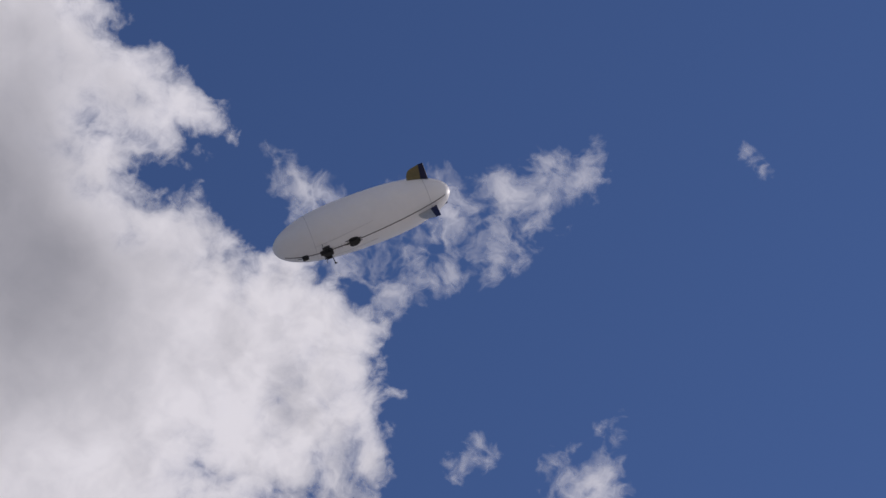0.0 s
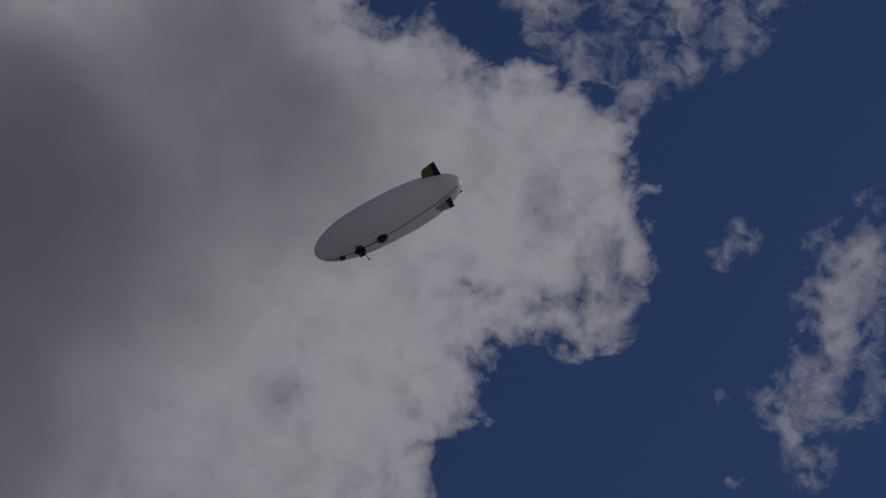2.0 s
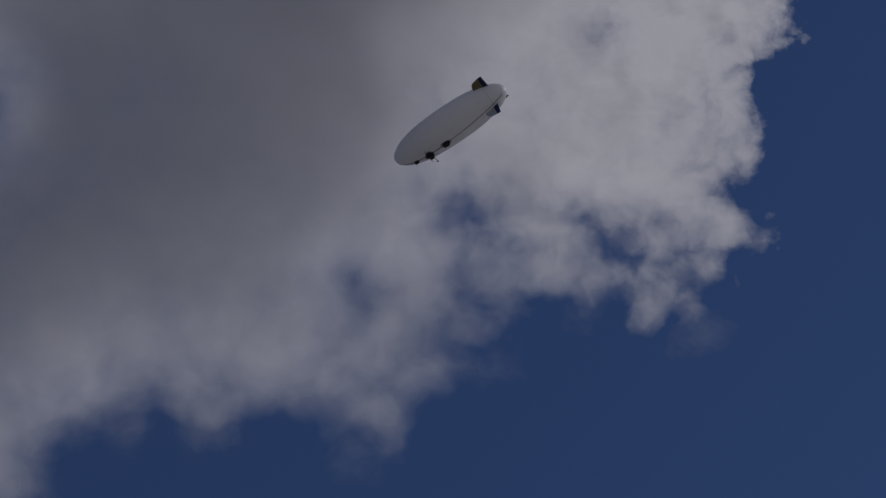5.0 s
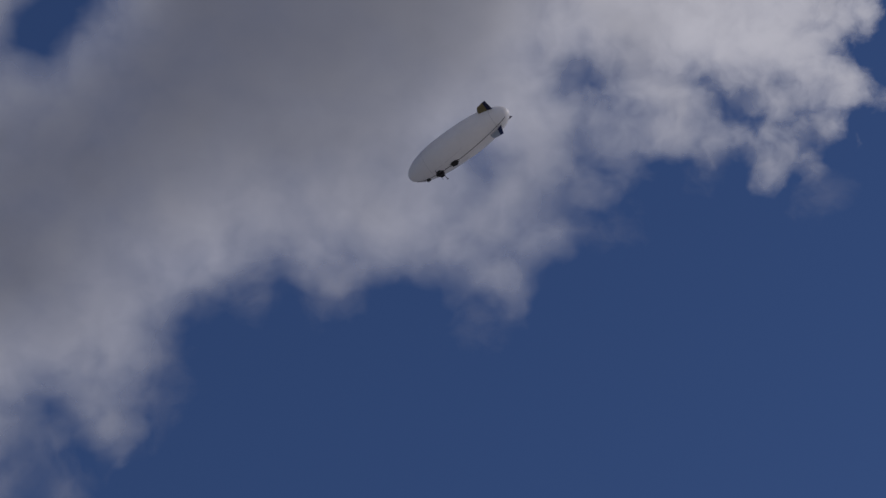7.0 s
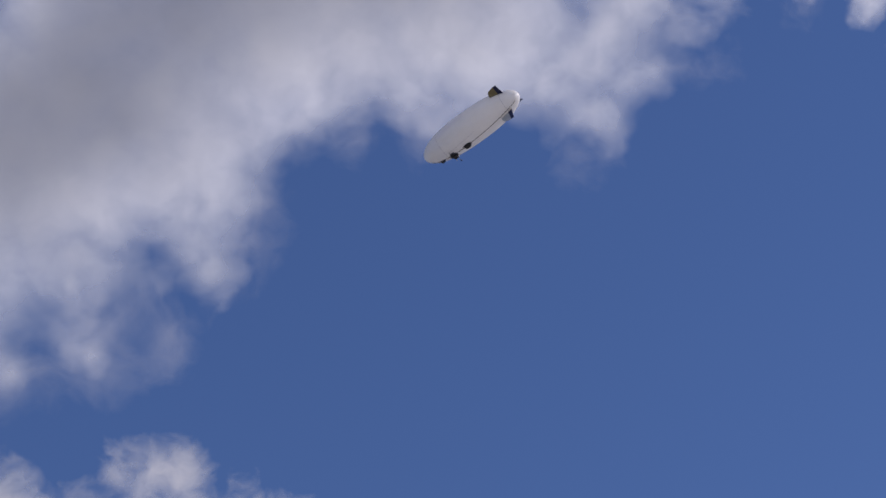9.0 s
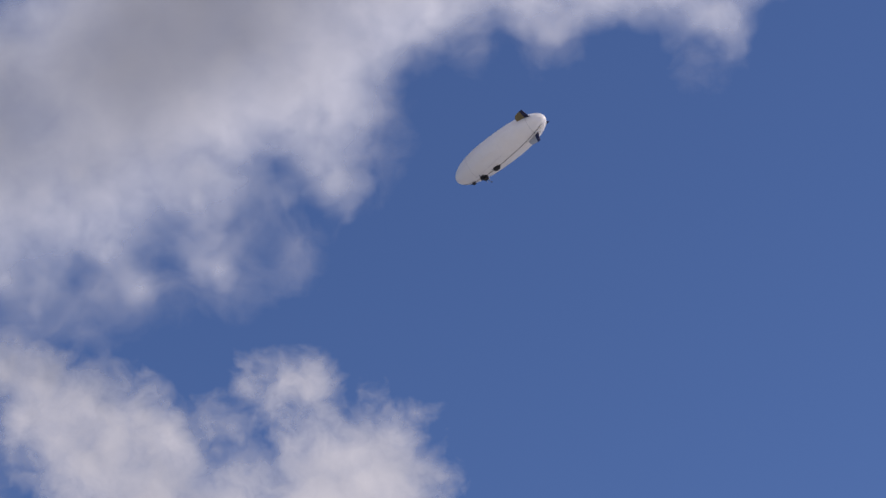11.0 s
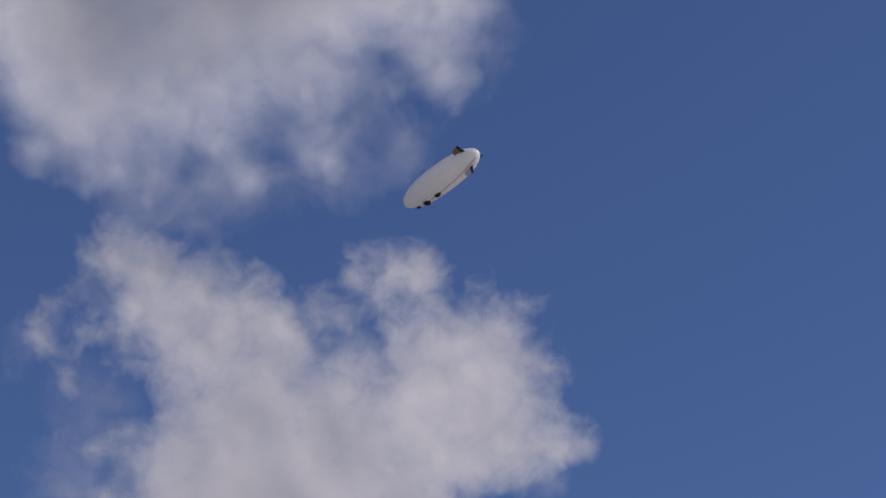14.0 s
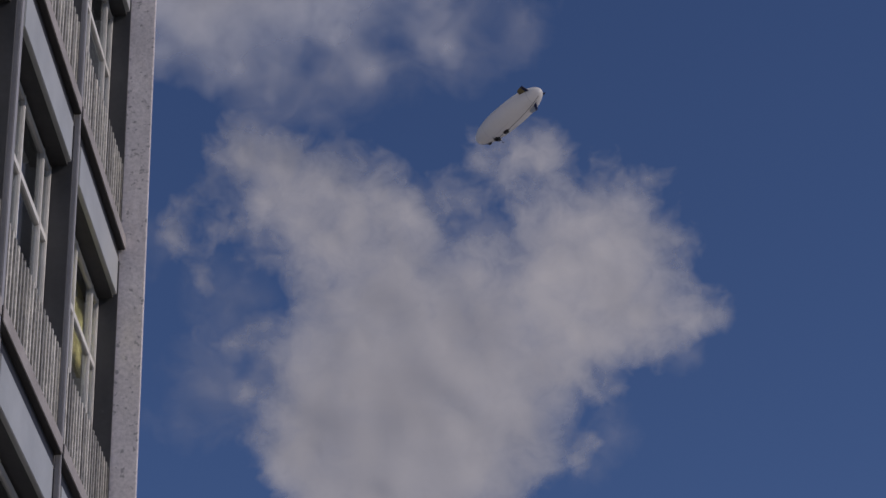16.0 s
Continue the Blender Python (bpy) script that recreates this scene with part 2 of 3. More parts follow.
def cloud(name, puffs, gaps, step, mat, label, thick=(), crisp=(1, 1), blend=0.4, fill=0.0, tear=(1, 1), behind=0):
    """One cloud: puffs (right, up, radius, weight) in degrees on the sky; gaps are bitten out of them,
    thick paints grey shade into the tone (right, up, radius, amount), and crisp is the sharpness at the low and at the
    high end, tear its raggedness."""
    puffs, gaps = np.array(puffs, float), np.array(gaps, float).reshape(-1, 4)
    reach = puffs[:, 2] + 1.6
    x0, x1 = (puffs[:, 0] - reach).min(), (puffs[:, 0] + reach).max()
    y0, y1 = (puffs[:, 1] - reach).min(), (puffs[:, 1] + reach).max()
    gx, gy = np.meshgrid(np.arange(x0, x1 + step, step), np.arange(y0, y1 + step, step))

    def inside(row):
        px, py, r, w = row
        return r - np.hypot(gx - px, gy - py) - (1 - w) * 1.2

    depth = blend * np.log(sum(np.exp(np.clip(inside(row) / blend, -40, 40)) for row in puffs))
    if fill:                                       # close the seams between puffs, leaving the outer edge as it is
        reach_n = int(2.4 / step)
        bell = np.exp(-(np.arange(-reach_n, reach_n + 1) * step / 0.9) ** 2 / 2)
        bell /= bell.sum()
        soft = np.clip(depth, -0.6, 3)
        for axis in (0, 1):
            soft = np.apply_along_axis(lambda a: np.convolve(np.pad(a, reach_n, "edge"), bell, "valid"), axis, soft)
        depth = np.maximum(depth, soft + fill * np.clip(soft, 0, 1))
    for row in gaps:
        depth = -0.4 * np.log(np.exp(np.clip(-depth / 0.4, -60, 60)) + np.exp(np.clip(inside(row) / 0.4, -60, 60)))
    high = np.clip((gx + gy - 2) / 14, 0, 1)
    depth = np.where(depth > 0, 2.6 * np.tanh(depth / 2.6), depth * (1.3 + 0.4 * high))
    # painted shade: greys the tone, leaves the opacity alone
    shade_mass = sum((more * np.exp(-((gx - px) ** 2 + (gy - py) ** 2) / r ** 2) for px, py, r, more in thick), np.zeros_like(gx)) * np.clip((depth + 0.2) / 2, 0, 1)
    sharp = crisp[0] + (crisp[1] - crisp[0]) * high
    far = np.stack([SKY_AXIS[k] + np.radians(gx) * SKY_RIGHT[k] + np.radians(gy) * SKY_UP[k] for k in range(3)], -1)
    far /= np.linalg.norm(far, axis=-1, keepdims=True)
    billow = np.sin(gx * 2.1 + np.sin(gy * 1.7)) * np.sin(gy * 1.9 + 1.3 * np.sin(gx * 1.3))
    rise = np.arcsin(far[..., 2]) - 0.6            # the layer leans over, nearer overhead than low down
    far *= (CLOUD_RANGE + behind - 1100 * rise - 7 * np.clip(depth, -1, 6) - 1.5 * billow)[..., None]
    rows_n, cols_n = gx.shape
    keep = depth > -2.2
    index = np.arange(rows_n * cols_n).reshape(rows_n, cols_n)
    whole = keep[:-1, :-1] | keep[1:, :-1] | keep[:-1, 1:] | keep[1:, 1:]
    quads = np.stack([index[:-1, :-1], index[:-1, 1:], index[1:, 1:], index[1:, :-1]], -1)[whole]
    used, inverse = np.unique(quads, return_inverse=True)
    mesh = bpy.data.meshes.new(name)
    mesh.from_pydata(far.reshape(-1, 3)[used].tolist(), [], inverse.reshape(-1, 4).tolist())
    mesh.attributes.new("depth", "FLOAT", "POINT").data.foreach_set("value", depth.reshape(-1)[used].astype(np.float32))
    mesh.attributes.new("shade_mass", "FLOAT", "POINT").data.foreach_set("value", shade_mass.reshape(-1)[used].astype(np.float32))
    ripped = tear[0] + (tear[1] - tear[0]) * high
    mesh.attributes.new("tear", "FLOAT", "POINT").data.foreach_set("value", ripped.reshape(-1)[used].astype(np.float32))
    mesh.attributes.new("crisp", "FLOAT", "POINT").data.foreach_set("value", sharp.reshape(-1)[used].astype(np.float32))
    mesh.polygons.foreach_set("use_smooth", np.ones(len(mesh.polygons), bool))
    mesh.materials.append(mat)
    return tagged(new(name, mesh), label, "cloud", "clouds", "stuff")


WHITE, GREY = (1.0, 0.975, 0.89), (0.228, 0.234, 0.245)
BANK = cloud_material("bank_vapour", 2.6, 80, 420, WHITE, GREY, 2.0, 0.045, 0.45, (0.35, 0.7, 0.8), 1.2)
CUMULUS = cloud_material("cumulus_vapour", 1.6, 70, 340, (0.715, 0.69, 0.637), (0.34, 0.335, 0.34), 1.6, 0.085, 0.5, (0.12, 0.25, 0.3), 0.6)
HAZE = cloud_material("haze_vapour", 2.4, 120, 340, (0.72, 0.70, 0.66), GREY, 0.2, 0.03, 0.7, (0.4, 0.8, 0.3), 0.6)
SHRED = cloud_material("shred_vapour", 2.1, 70, 240, WHITE, GREY, 1.3, 0.03, 0.6, (0.4, 0.6, 0.3), 0.6, 1.2)

BANK_EAST_HIGH = [
    (3.5, 19.6, 2.27, 1.00), (3.2, 16.0, 3.31, 1.00), (6.2, 18.5, 1.61, 1.00), (7.8, 18.7, 0.64, 1.00), (6.0, 12.2, 4.58, 1.00),
    (10.5, 13.0, 2.77, 1.00), (8.8, 15.3, 1.48, 1.00), (12.5, 13.7, 1.22, 1.00), (12.5, 11.4, 1.21, 1.00), (9.1, 18.1, 0.57, 0.60),
    (8.0, 9.4, 2.83, 1.00), (11.9, 14.0, 1.79, 1.00), (12.8, 11.2, 1.21, 1.00), (13.3, 9.3, 0.85, 0.80), (8.2, 5.7, 1.02, 1.00),
]
BANK_EAST = BANK_EAST_HIGH + [
    (12.8, 10.1, 1.06, 1.00), (13.4, 9.3, 0.64, 1.00), (11.5, 9.2, 0.63, 1.00), (9.5, 9.3, 1.58, 1.00), (6.2, 5.0, 2.36, 1.00),
    (2.9, 3.7, 1.53, 0.80), (-2.4, 5.3, 4.42, 1.00), (7.3, 2.6, 1.01, 0.70), (-2.4, 11.4, 5.56, 1.00), (2.9, 8.9, 3.31, 1.00),
    (-8.9, 8.6, 5.41, 1.00), (11.2, 11.1, 2.15, 1.00), (8.3, 6.3, 1.43, 1.00), (3.3, 5.0, 1.27, 1.00),
]
BANK_WEST_HIGH = [
    (-3.6, 3.8, 3.73, 1.00), (-7.1, 2.5, 3.07, 1.00), (-9.8, 2.1, 2.68, 1.00), (-12.7, 0.2, 2.95, 1.00), (-7.5, 5.0, 2.67, 1.00),
    (-11.8, 2.8, 2.15, 1.00), (-9.0, -1.0, 1.27, 1.00), (-9.8, -2.0, 1.21, 1.00), (-10.1, -3.2, 0.96, 1.00), (-9.9, -4.0, 0.62, 0.90),
    (-8.7, -2.1, 0.74, 0.80), (-11.3, -1.6, 1.47, 0.80), (-12.1, -3.7, 0.74, 0.70), (-11.8, -2.7, 0.87, 0.60), (-11.9, -4.5, 0.62, 0.50),
    (-6.2, 0.6, 1.27, 1.00), (-4.4, 0.3, 1.13, 1.00), (-5.6, -0.4, 0.67, 0.60), (-2.6, 0.3, 1.27, 1.00), (-1.4, -0.5, 1.07, 1.00),
    (-0.8, -1.2, 0.69, 0.80), (-0.4, -2.0, 0.64, 0.40), (-3.8, -1.0, 0.67, 0.40), (0.1, 0.7, 1.26, 1.00), (1.0, 1.7, 1.26, 1.00),
]
BANK_WEST = BANK_WEST_HIGH + [
    (0.5, -0.2, 0.77, 0.80), (-0.1, 2.5, 2.13, 1.00), (2.1, 0.5, 0.77, 0.70), (2.5, 3.6, 1.59, 1.00), (4.2, 3.2, 1.46, 1.00),
    (4.2, 1.7, 1.01, 0.95), (6.1, 3.1, 1.46, 1.00), (7.1, 3.7, 1.26, 1.00), (7.2, 2.1, 0.95, 1.00), (6.3, 0.7, 0.77, 0.90),
    (5.3, 2.0, 0.93, 0.90), (7.3, 0.5, 0.74, 0.50), (8.4, 0.9, 0.74, 0.50), (8.6, 1.8, 0.61, 0.60), (3.1, 4.3, 1.86, 1.00),
    (5.1, 4.4, 1.85, 1.00), (2.6, -0.2, 0.74, 0.30),
]
BANK_LOW_HIGH = [
    (-14.4, -0.5, 3.03, 1.00), (-11.7, -0.5, 2.45, 1.00), (-9.4, -1.1, 1.29, 1.00), (-16.0, -3.0, 1.67, 1.00), (-14.9, -3.6, 1.04, 0.90),
    (-13.0, -3.3, 1.27, 0.90), (-12.2, -4.2, 0.69, 0.60), (-10.2, -3.8, 0.89, 0.80), (-9.6, -2.5, 1.06, 1.00), (-13.3, -5.5, 0.78, 0.65),
    (-12.8, -5.8, 0.66, 0.60), (-15.0, -5.7, 0.72, 0.65), (-16.5, -4.6, 0.92, 0.70), (-17.3, -5.6, 0.93, 0.60), (-9.6, -4.8, 0.60, 0.40),
    (-11.8, -2.9, 0.91, 0.80), (-7.5, 0.3, 1.48, 1.00), (-5.2, 0.1, 1.33, 1.00), (-18.5, -2.9, 2.28, 1.00), (-19.3, -4.4, 1.32, 0.80),
]
BANK_LOW = BANK_LOW_HIGH + [
    (-18.2, -5.4, 1.08, 0.60), (-17.6, -6.4, 0.80, 0.50), (-17.1, -7.0, 0.63, 0.60), (-19.0, -5.8, 0.69, 0.60), (-20.0, -4.7, 1.23, 0.70),
    (-14.9, -6.0, 0.85, 0.60), (-12.9, -5.8, 0.81, 0.65), (-12.9, -5.0, 0.70, 0.70), (-15.5, -5.0, 1.05, 0.70), (-11.9, -3.7, 1.02, 0.80),
    (-13.2, -4.1, 1.03, 0.80), (-9.8, -4.0, 0.88, 0.90), (-9.7, -4.7, 0.63, 0.60), (-18.9, -1.2, 2.98, 1.00),
]
BANK_FRINGE = [
    (9.8, 7.1, 0.55, 1.00), (13.1, 9.4, 0.99, 1.00), (12.3, 8.8, 0.77, 1.00), (13.6, 10.6, 0.78, 1.00), (8.3, 2.5, 1.14, 0.90), (6.9, 1.5, 1.00, 0.80),
    (3.6, 1.9, 1.40, 0.80), (0.2, 0.8, 1.65, 0.80), (-3.1, 0.4, 1.77, 1.00), (-7.9, 0.2, 1.55, 1.00), (-6.0, -0.0, 1.14, 1.00),
    (-4.5, 0.0, 1.00, 1.00),
]
# where grey shade is painted into the bank's tone
BANK_SHADE = [
    (-18.0, -1.9, 3.39, 2.50), (5.0, 18.6, 3.35, 2.10), (0.6, 11.2, 3.80, 2.10), (-1.4, 12.7, 3.97, 2.40),
    (-3.7, 11.3, 6.42, 3.30), (-8.2, 6.7, 5.20, 3.00), (-1.7, 5.3, 3.96, 1.40), (-5.6, 4.3, 4.00, 1.70),
    (-9.6, 4.4, 2.68, 1.90), (4.4, 3.9, 3.44, 0.90), (-13.7, 0.1, 4.38, 3.30), (-11.4, 1.1, 3.39, 1.80),
    (-4.5, 1.6, 2.60, 0.50), (-17.6, -2.4, 3.00, 0.60), (0.4, 5.2, 2.60, 1.00), (-1.5, 9.0, 4.00, 0.60), (-9.0, -1.0, 8.00, 0.70), (5.0, 16.0, 4.00, 2.10), (5.8, 13.0, 3.00, 1.50),
]
BANK_GAPS = [
    (7.5, 16.7, 0.28, 1.00), (9.5, 16.8, 0.30, 1.00), (-9.5, 6.4, 0.25, 1.00), (-10.1, 5.9, 0.20, 1.00), (-10.7, 5.3, 0.15, 1.00),
    (10.4, 15.9, 0.15, 1.00), (11.6, 15.9, 0.25, 1.00), (12.8, 15.7, 0.25, 1.00), (13.6, 15.0, 0.20, 1.00), (11.2, 7.9, 0.20, 1.00), (9.5, 5.7, 0.10, 1.00), (9.0, 3.1, 0.15, 1.00),
    (-11.2, -3.6, -0.15, 1.00), (-5.6, -1.5, 0.25, 1.00), (-3.8, -2.0, 0.15, 1.00),
]
BANK_VEINS_EAST = [
    (2.2, 3.7, -0.73, 1.00), (2.3, 2.9, -0.65, 1.00), (2.6, 2.3, -0.60, 1.00), (3.2, 2.4, -0.73, 1.00), (-0.7, 1.7, -0.69, 1.00),
    (-0.4, 1.1, -0.77, 1.00), (1.5, 2.7, -0.73, 1.00), (4.7, 3.1, -0.73, 1.00), (5.4, 1.8, -0.55, 1.00), (6.0, 2.5, -0.68, 1.00),
    (7.4, 1.8, -0.70, 1.00), (7.8, 4.7, -0.86, 1.00), (8.5, 4.7, -0.89, 1.00), (9.7, 9.7, -0.86, 1.00), (11.3, 9.5, -0.83, 1.00),
    (12.6, 10.2, -0.83, 1.00), (1.8, 3.4, -0.68, 1.00),
]
BANK_VEINS_WEST = [
    (2.1, 2.6, -0.63, 1.00), (2.6, 1.9, -0.60, 1.00), (1.4, 0.2, -0.66, 1.00), (5.4, 1.8, -0.74, 1.00), (6.2, 1.2, -0.78, 1.00),
    (7.6, 4.3, -0.78, 1.00), (9.8, 9.7, -0.81, 1.00), (11.4, 9.6, -0.81, 1.00), (12.5, 9.7, -0.83, 1.00), (13.0, 10.4, -0.89, 1.00),
    (11.4, 11.9, -0.94, 1.00), (9.2, 14.9, -0.78, 1.00), (5.8, 16.4, -0.75, 1.00), (9.7, 9.9, -0.78, 1.00), (6.1, 17.2, -0.83, 1.00),
    (12.2, 9.5, -0.83, 1.00), (5.6, 17.8, -0.57, 1.00),
]
WISPS_HIGH = [
    (13.3, 16.5, 0.35, 1.00), (13.8, 16.9, 0.37, 1.00), (14.3, 17.2, 0.40, 1.00), (15.0, 17.4, 0.37, 1.00), (15.6, 17.6, 0.35, 1.00),
    (16.2, 17.8, 0.40, 1.00), (16.7, 18.2, 0.40, 1.00), (17.2, 18.8, 0.45, 1.00), (17.5, 19.3, 0.40, 1.00), (17.4, 18.3, 0.40, 1.00),
    (13.6, 17.5, 0.27, 0.90), (14.3, 17.8, 0.32, 0.90), (15.0, 18.0, 0.27, 0.90), (15.9, 18.2, 0.27, 0.90), (14.6, 18.5, 0.21, 0.90),
    (18.1, 18.4, 0.40, 0.90), (18.7, 19.0, 0.43, 0.90), (18.9, 19.6, 0.35, 0.90), (18.6, 20.1, 0.27, 0.90), (17.2, 17.3, 0.45, 0.90),
    (16.4, 17.2, 0.37, 0.90), (15.7, 16.9, 0.32, 0.90),
]
WISPS_LOW = [
    (13.6, 14.6, 0.27, 0.85), (13.8, 15.0, 0.35, 0.85), (14.2, 15.3, 0.40, 0.85), (14.8, 15.6, 0.37, 0.85), (15.4, 15.9, 0.35, 0.85),
    (16.0, 16.2, 0.29, 0.85), (16.5, 16.6, 0.24, 0.85), (11.0, 17.2, 0.50, 1.00), (11.3, 16.9, 0.50, 1.00), (10.9, 17.6, 0.27, 0.85),
    (11.6, 17.2, 0.37, 0.85), (12.1, 17.1, 0.29, 0.85), (11.2, 16.2, 0.19, 0.85), (9.9, 17.8, 0.27, 0.85), (10.3, 18.0, 0.24, 0.85),
    (12.3, 15.8, 0.35, 0.85), (12.6, 15.3, 0.40, 0.85),
]
WISPS_FAR = [(23.3, 20.3, 0.75, 0.55), (22.8, 20.7, 0.50, 0.50), (23.7, 19.9, 0.50, 0.50)]
VEIL = [
    (-4.1, -1.3, 1.07, 1.00), (-0.8, -2.2, 0.87, 1.00), (2.6, -0.4, 0.86, 1.00), (-8.2, -2.6, 0.74, 1.00), (-9.3, -4.6, 0.74, 1.00),
    (-11.9, -4.8, 1.01, 1.00), (7.4, -0.1, 0.86, 1.00), (-6.0, -1.0, 0.74, 1.00), (4.8, 0.7, 0.66, 1.00), (-12.6, -5.3, 1.24, 1.00),
    (-15.2, -5.8, 1.18, 1.00), (-8.6, -3.7, 0.75, 1.00), (-0.3, -1.9, 0.79, 1.00), (-4.3, -1.2, 0.93, 1.00), (-16.5, -6.4, 0.98, 1.00),
]
VEIL_LOW = [
    (-12.9, -5.6, 1.05, 1.00), (-15.0, -6.2, 1.20, 1.00), (-17.6, -6.1, 1.29, 1.00), (-10.9, -5.5, 0.76, 1.00), (-13.0, -10.4, 0.86, 1.00),
    (-13.2, -9.2, 0.64, 1.00), (-20.3, -10.4, 1.20, 1.00), (-20.1, -13.0, 1.20, 1.00), (-21.6, -14.1, 1.07, 1.00), (-8.4, -14.4, 0.70, 1.00),
    (-10.6, -15.9, 0.92, 1.00), (-11.5, -16.8, 0.79, 1.00), (-18.0, -6.8, 0.73, 1.00), (-12.7, -6.1, 0.63, 1.00), (-15.9, -6.1, 0.72, 1.00), (-19.8, -11.6, 1.40, 1.00), (-20.6, -13.4, 1.50, 1.00), (-19.4, -15.0, 1.30, 1.00), (-21.0, -9.8, 0.90, 1.00),
]
SHREDS_HIGH = [
    (19.4, 10.9, 0.58, 1.00), (19.1, 10.4, 0.46, 1.00), (19.8, 11.4, 0.41, 1.00), (18.6, 11.7, 0.30, 1.00), (18.5, 11.1, 0.28, 1.00),
    (20.0, 12.1, 0.30, 1.00), (20.1, 12.6, 0.23, 1.00), (20.1, 10.9, 0.34, 1.00), (19.4, 10.1, 0.39, 1.00), (19.0, 9.4, 0.30, 0.80),
    (18.8, 8.8, 0.34, 0.80), (18.6, 8.3, 0.34, 0.80), (18.2, 9.3, 0.23, 0.80), (19.6, 9.5, 0.23, 0.80), (16.5, 11.8, 0.28, 0.80),
    (16.9, 11.3, 0.28, 0.80), (16.2, 10.9, 0.23, 0.80), (15.8, 11.1, 0.16, 0.80), (20.2, 13.2, 0.14, 0.80), (18.0, 10.0, 0.18, 0.80),
    (17.5, 10.5, 0.14, 0.80),
]
SHREDS_LOW = [
    (18.3, 7.2, 0.46, 0.95), (18.8, 7.9, 0.39, 0.95), (19.1, 8.6, 0.30, 0.95), (19.3, 9.2, 0.23, 0.95), (17.9, 6.6, 0.41, 0.95),
    (18.5, 5.7, 0.41, 0.95), (17.8, 7.4, 0.28, 0.95), (17.2, 7.8, 0.23, 0.95), (18.2, 6.2, 0.41, 0.95), (19.8, 7.5, 0.34, 0.80),
    (20.2, 8.0, 0.30, 0.80), (20.2, 8.4, 0.25, 0.80), (16.1, 7.6, 0.30, 0.80), (20.2, 8.9, 0.18, 0.80), (17.2, 5.6, 0.28, 0.80),
    (19.4, 7.1, 0.30, 0.80), (16.4, 5.6, 0.30, 0.80), (14.1, 6.2, 0.21, 0.80),
]
HEAP_HIGH = [
    (-18.6, -7.6, 0.96, 1.00), (-18.9, -7.1, 0.60, 1.00), (-17.7, -8.1, 1.19, 1.00), (-18.2, -8.9, 0.93, 1.00), (-16.5, -8.9, 1.18, 1.00),
    (-15.4, -9.2, 1.03, 1.00), (-14.6, -9.8, 1.14, 1.00), (-13.9, -9.3, 0.56, 0.80), (-16.8, -10.2, 1.36, 1.00), (-15.1, -10.6, 1.03, 1.00),
    (-13.9, -10.4, 0.67, 1.00), (-12.1, -9.1, 0.72, 1.00), (-12.5, -8.6, 0.48, 1.00), (-11.1, -8.9, 0.77, 1.00), (-10.4, -9.2, 0.43, 1.00),
]
HEAP = HEAP_HIGH + [
    (-12.6, -8.8, 0.62, 1.00), (-11.6, -8.6, 0.62, 1.00), (-11.9, -9.3, 0.60, 1.00), (-10.8, -8.9, 0.62, 1.00), (-10.9, -10.3, 1.00, 1.00), (-9.1, -10.4, 0.79, 1.00), (-8.6, -9.9, 0.40, 1.00), (-10.0, -11.4, 1.52, 1.00), (-11.4, -11.9, 1.40, 1.00),
    (-8.8, -11.6, 0.82, 1.00), (-9.5, -13.2, 1.41, 1.00), (-11.0, -13.4, 1.68, 1.00), (-8.3, -13.0, 0.74, 1.00), (-8.0, -13.5, 0.76, 1.00),
    (-7.6, -13.6, 0.58, 0.85), (-12.4, -13.2, 1.27, 1.00), (-9.3, -14.6, 0.58, 0.70),
]
HEAP_BASE_HIGH = [
    (-16.5, -12.9, 2.03, 1.00), (-14.4, -13.2, 1.86, 1.00), (-17.2, -14.2, 1.93, 1.00), (-15.4, -15.2, 2.47, 1.00), (-12.9, -14.3, 1.56, 1.00),
    (-18.4, -12.3, 0.94, 0.90), (-18.4, -15.5, 1.81, 1.00), (-13.5, -16.0, 1.46, 1.00), (-12.0, -15.8, 0.85, 0.80), (-11.2, -16.1, 0.59, 0.80),
    (-11.7, -16.7, 0.79, 0.75), (-20.2, -12.5, 0.83, 0.60), (-20.9, -9.3, 0.71, 0.95), (-20.4, -8.7, 0.51, 0.90), (-19.8, -9.3, 0.73, 0.55),
]
HEAP_BASE = HEAP_BASE_HIGH + [
    (-20.1, -10.9, 0.68, 0.50), (-19.3, -9.5, 0.82, 0.75), (-20.2, -14.8, 0.80, 0.40), (-17.0, -16.9, 2.21, 1.00), (-14.4, -17.6, 1.59, 0.80),
    (-13.1, -11.3, 0.70, 0.80), (-11.7, -8.9, 0.88, 1.00), (-10.5, -9.8, 0.88, 1.00), (-12.3, -9.4, 0.63, 0.70), (-13.3, -12.5, 1.12, 1.00),
    (-19.4, -11.9, 0.90, 0.65), (-20.6, -12.6, 0.90, 0.45), (-19.8, -13.7, 1.10, 0.60), (-20.4, -10.6, 0.70, 0.75), (-19.9, -12.4, 0.90, 0.75), (-20.8, -11.8, 0.70, 0.60), (-20.3, -10.3, 0.72, 0.35), (-20.0, -12.8, 0.72, 0.50), (-18.7, -10.2, 0.66, 0.50),
]
# shaded hollows of the heap, put into its colour
HEAP_SHADE = [
    (-15.6, -11.6, 1.02, 1.70), (-13.5, -12.8, 1.01, 1.70), (-17.0, -9.7, 0.95, 1.30), (-15.5, -14.3, 1.17, 1.40), (-11.5, -11.0, 0.78, 1.30),
    (-11.6, -9.4, 0.48, 1.40), (-18.4, -15.1, 1.94, 1.60), (-9.6, -12.5, 0.84, 1.00), (-11.7, -14.4, 0.86, 1.00),
]
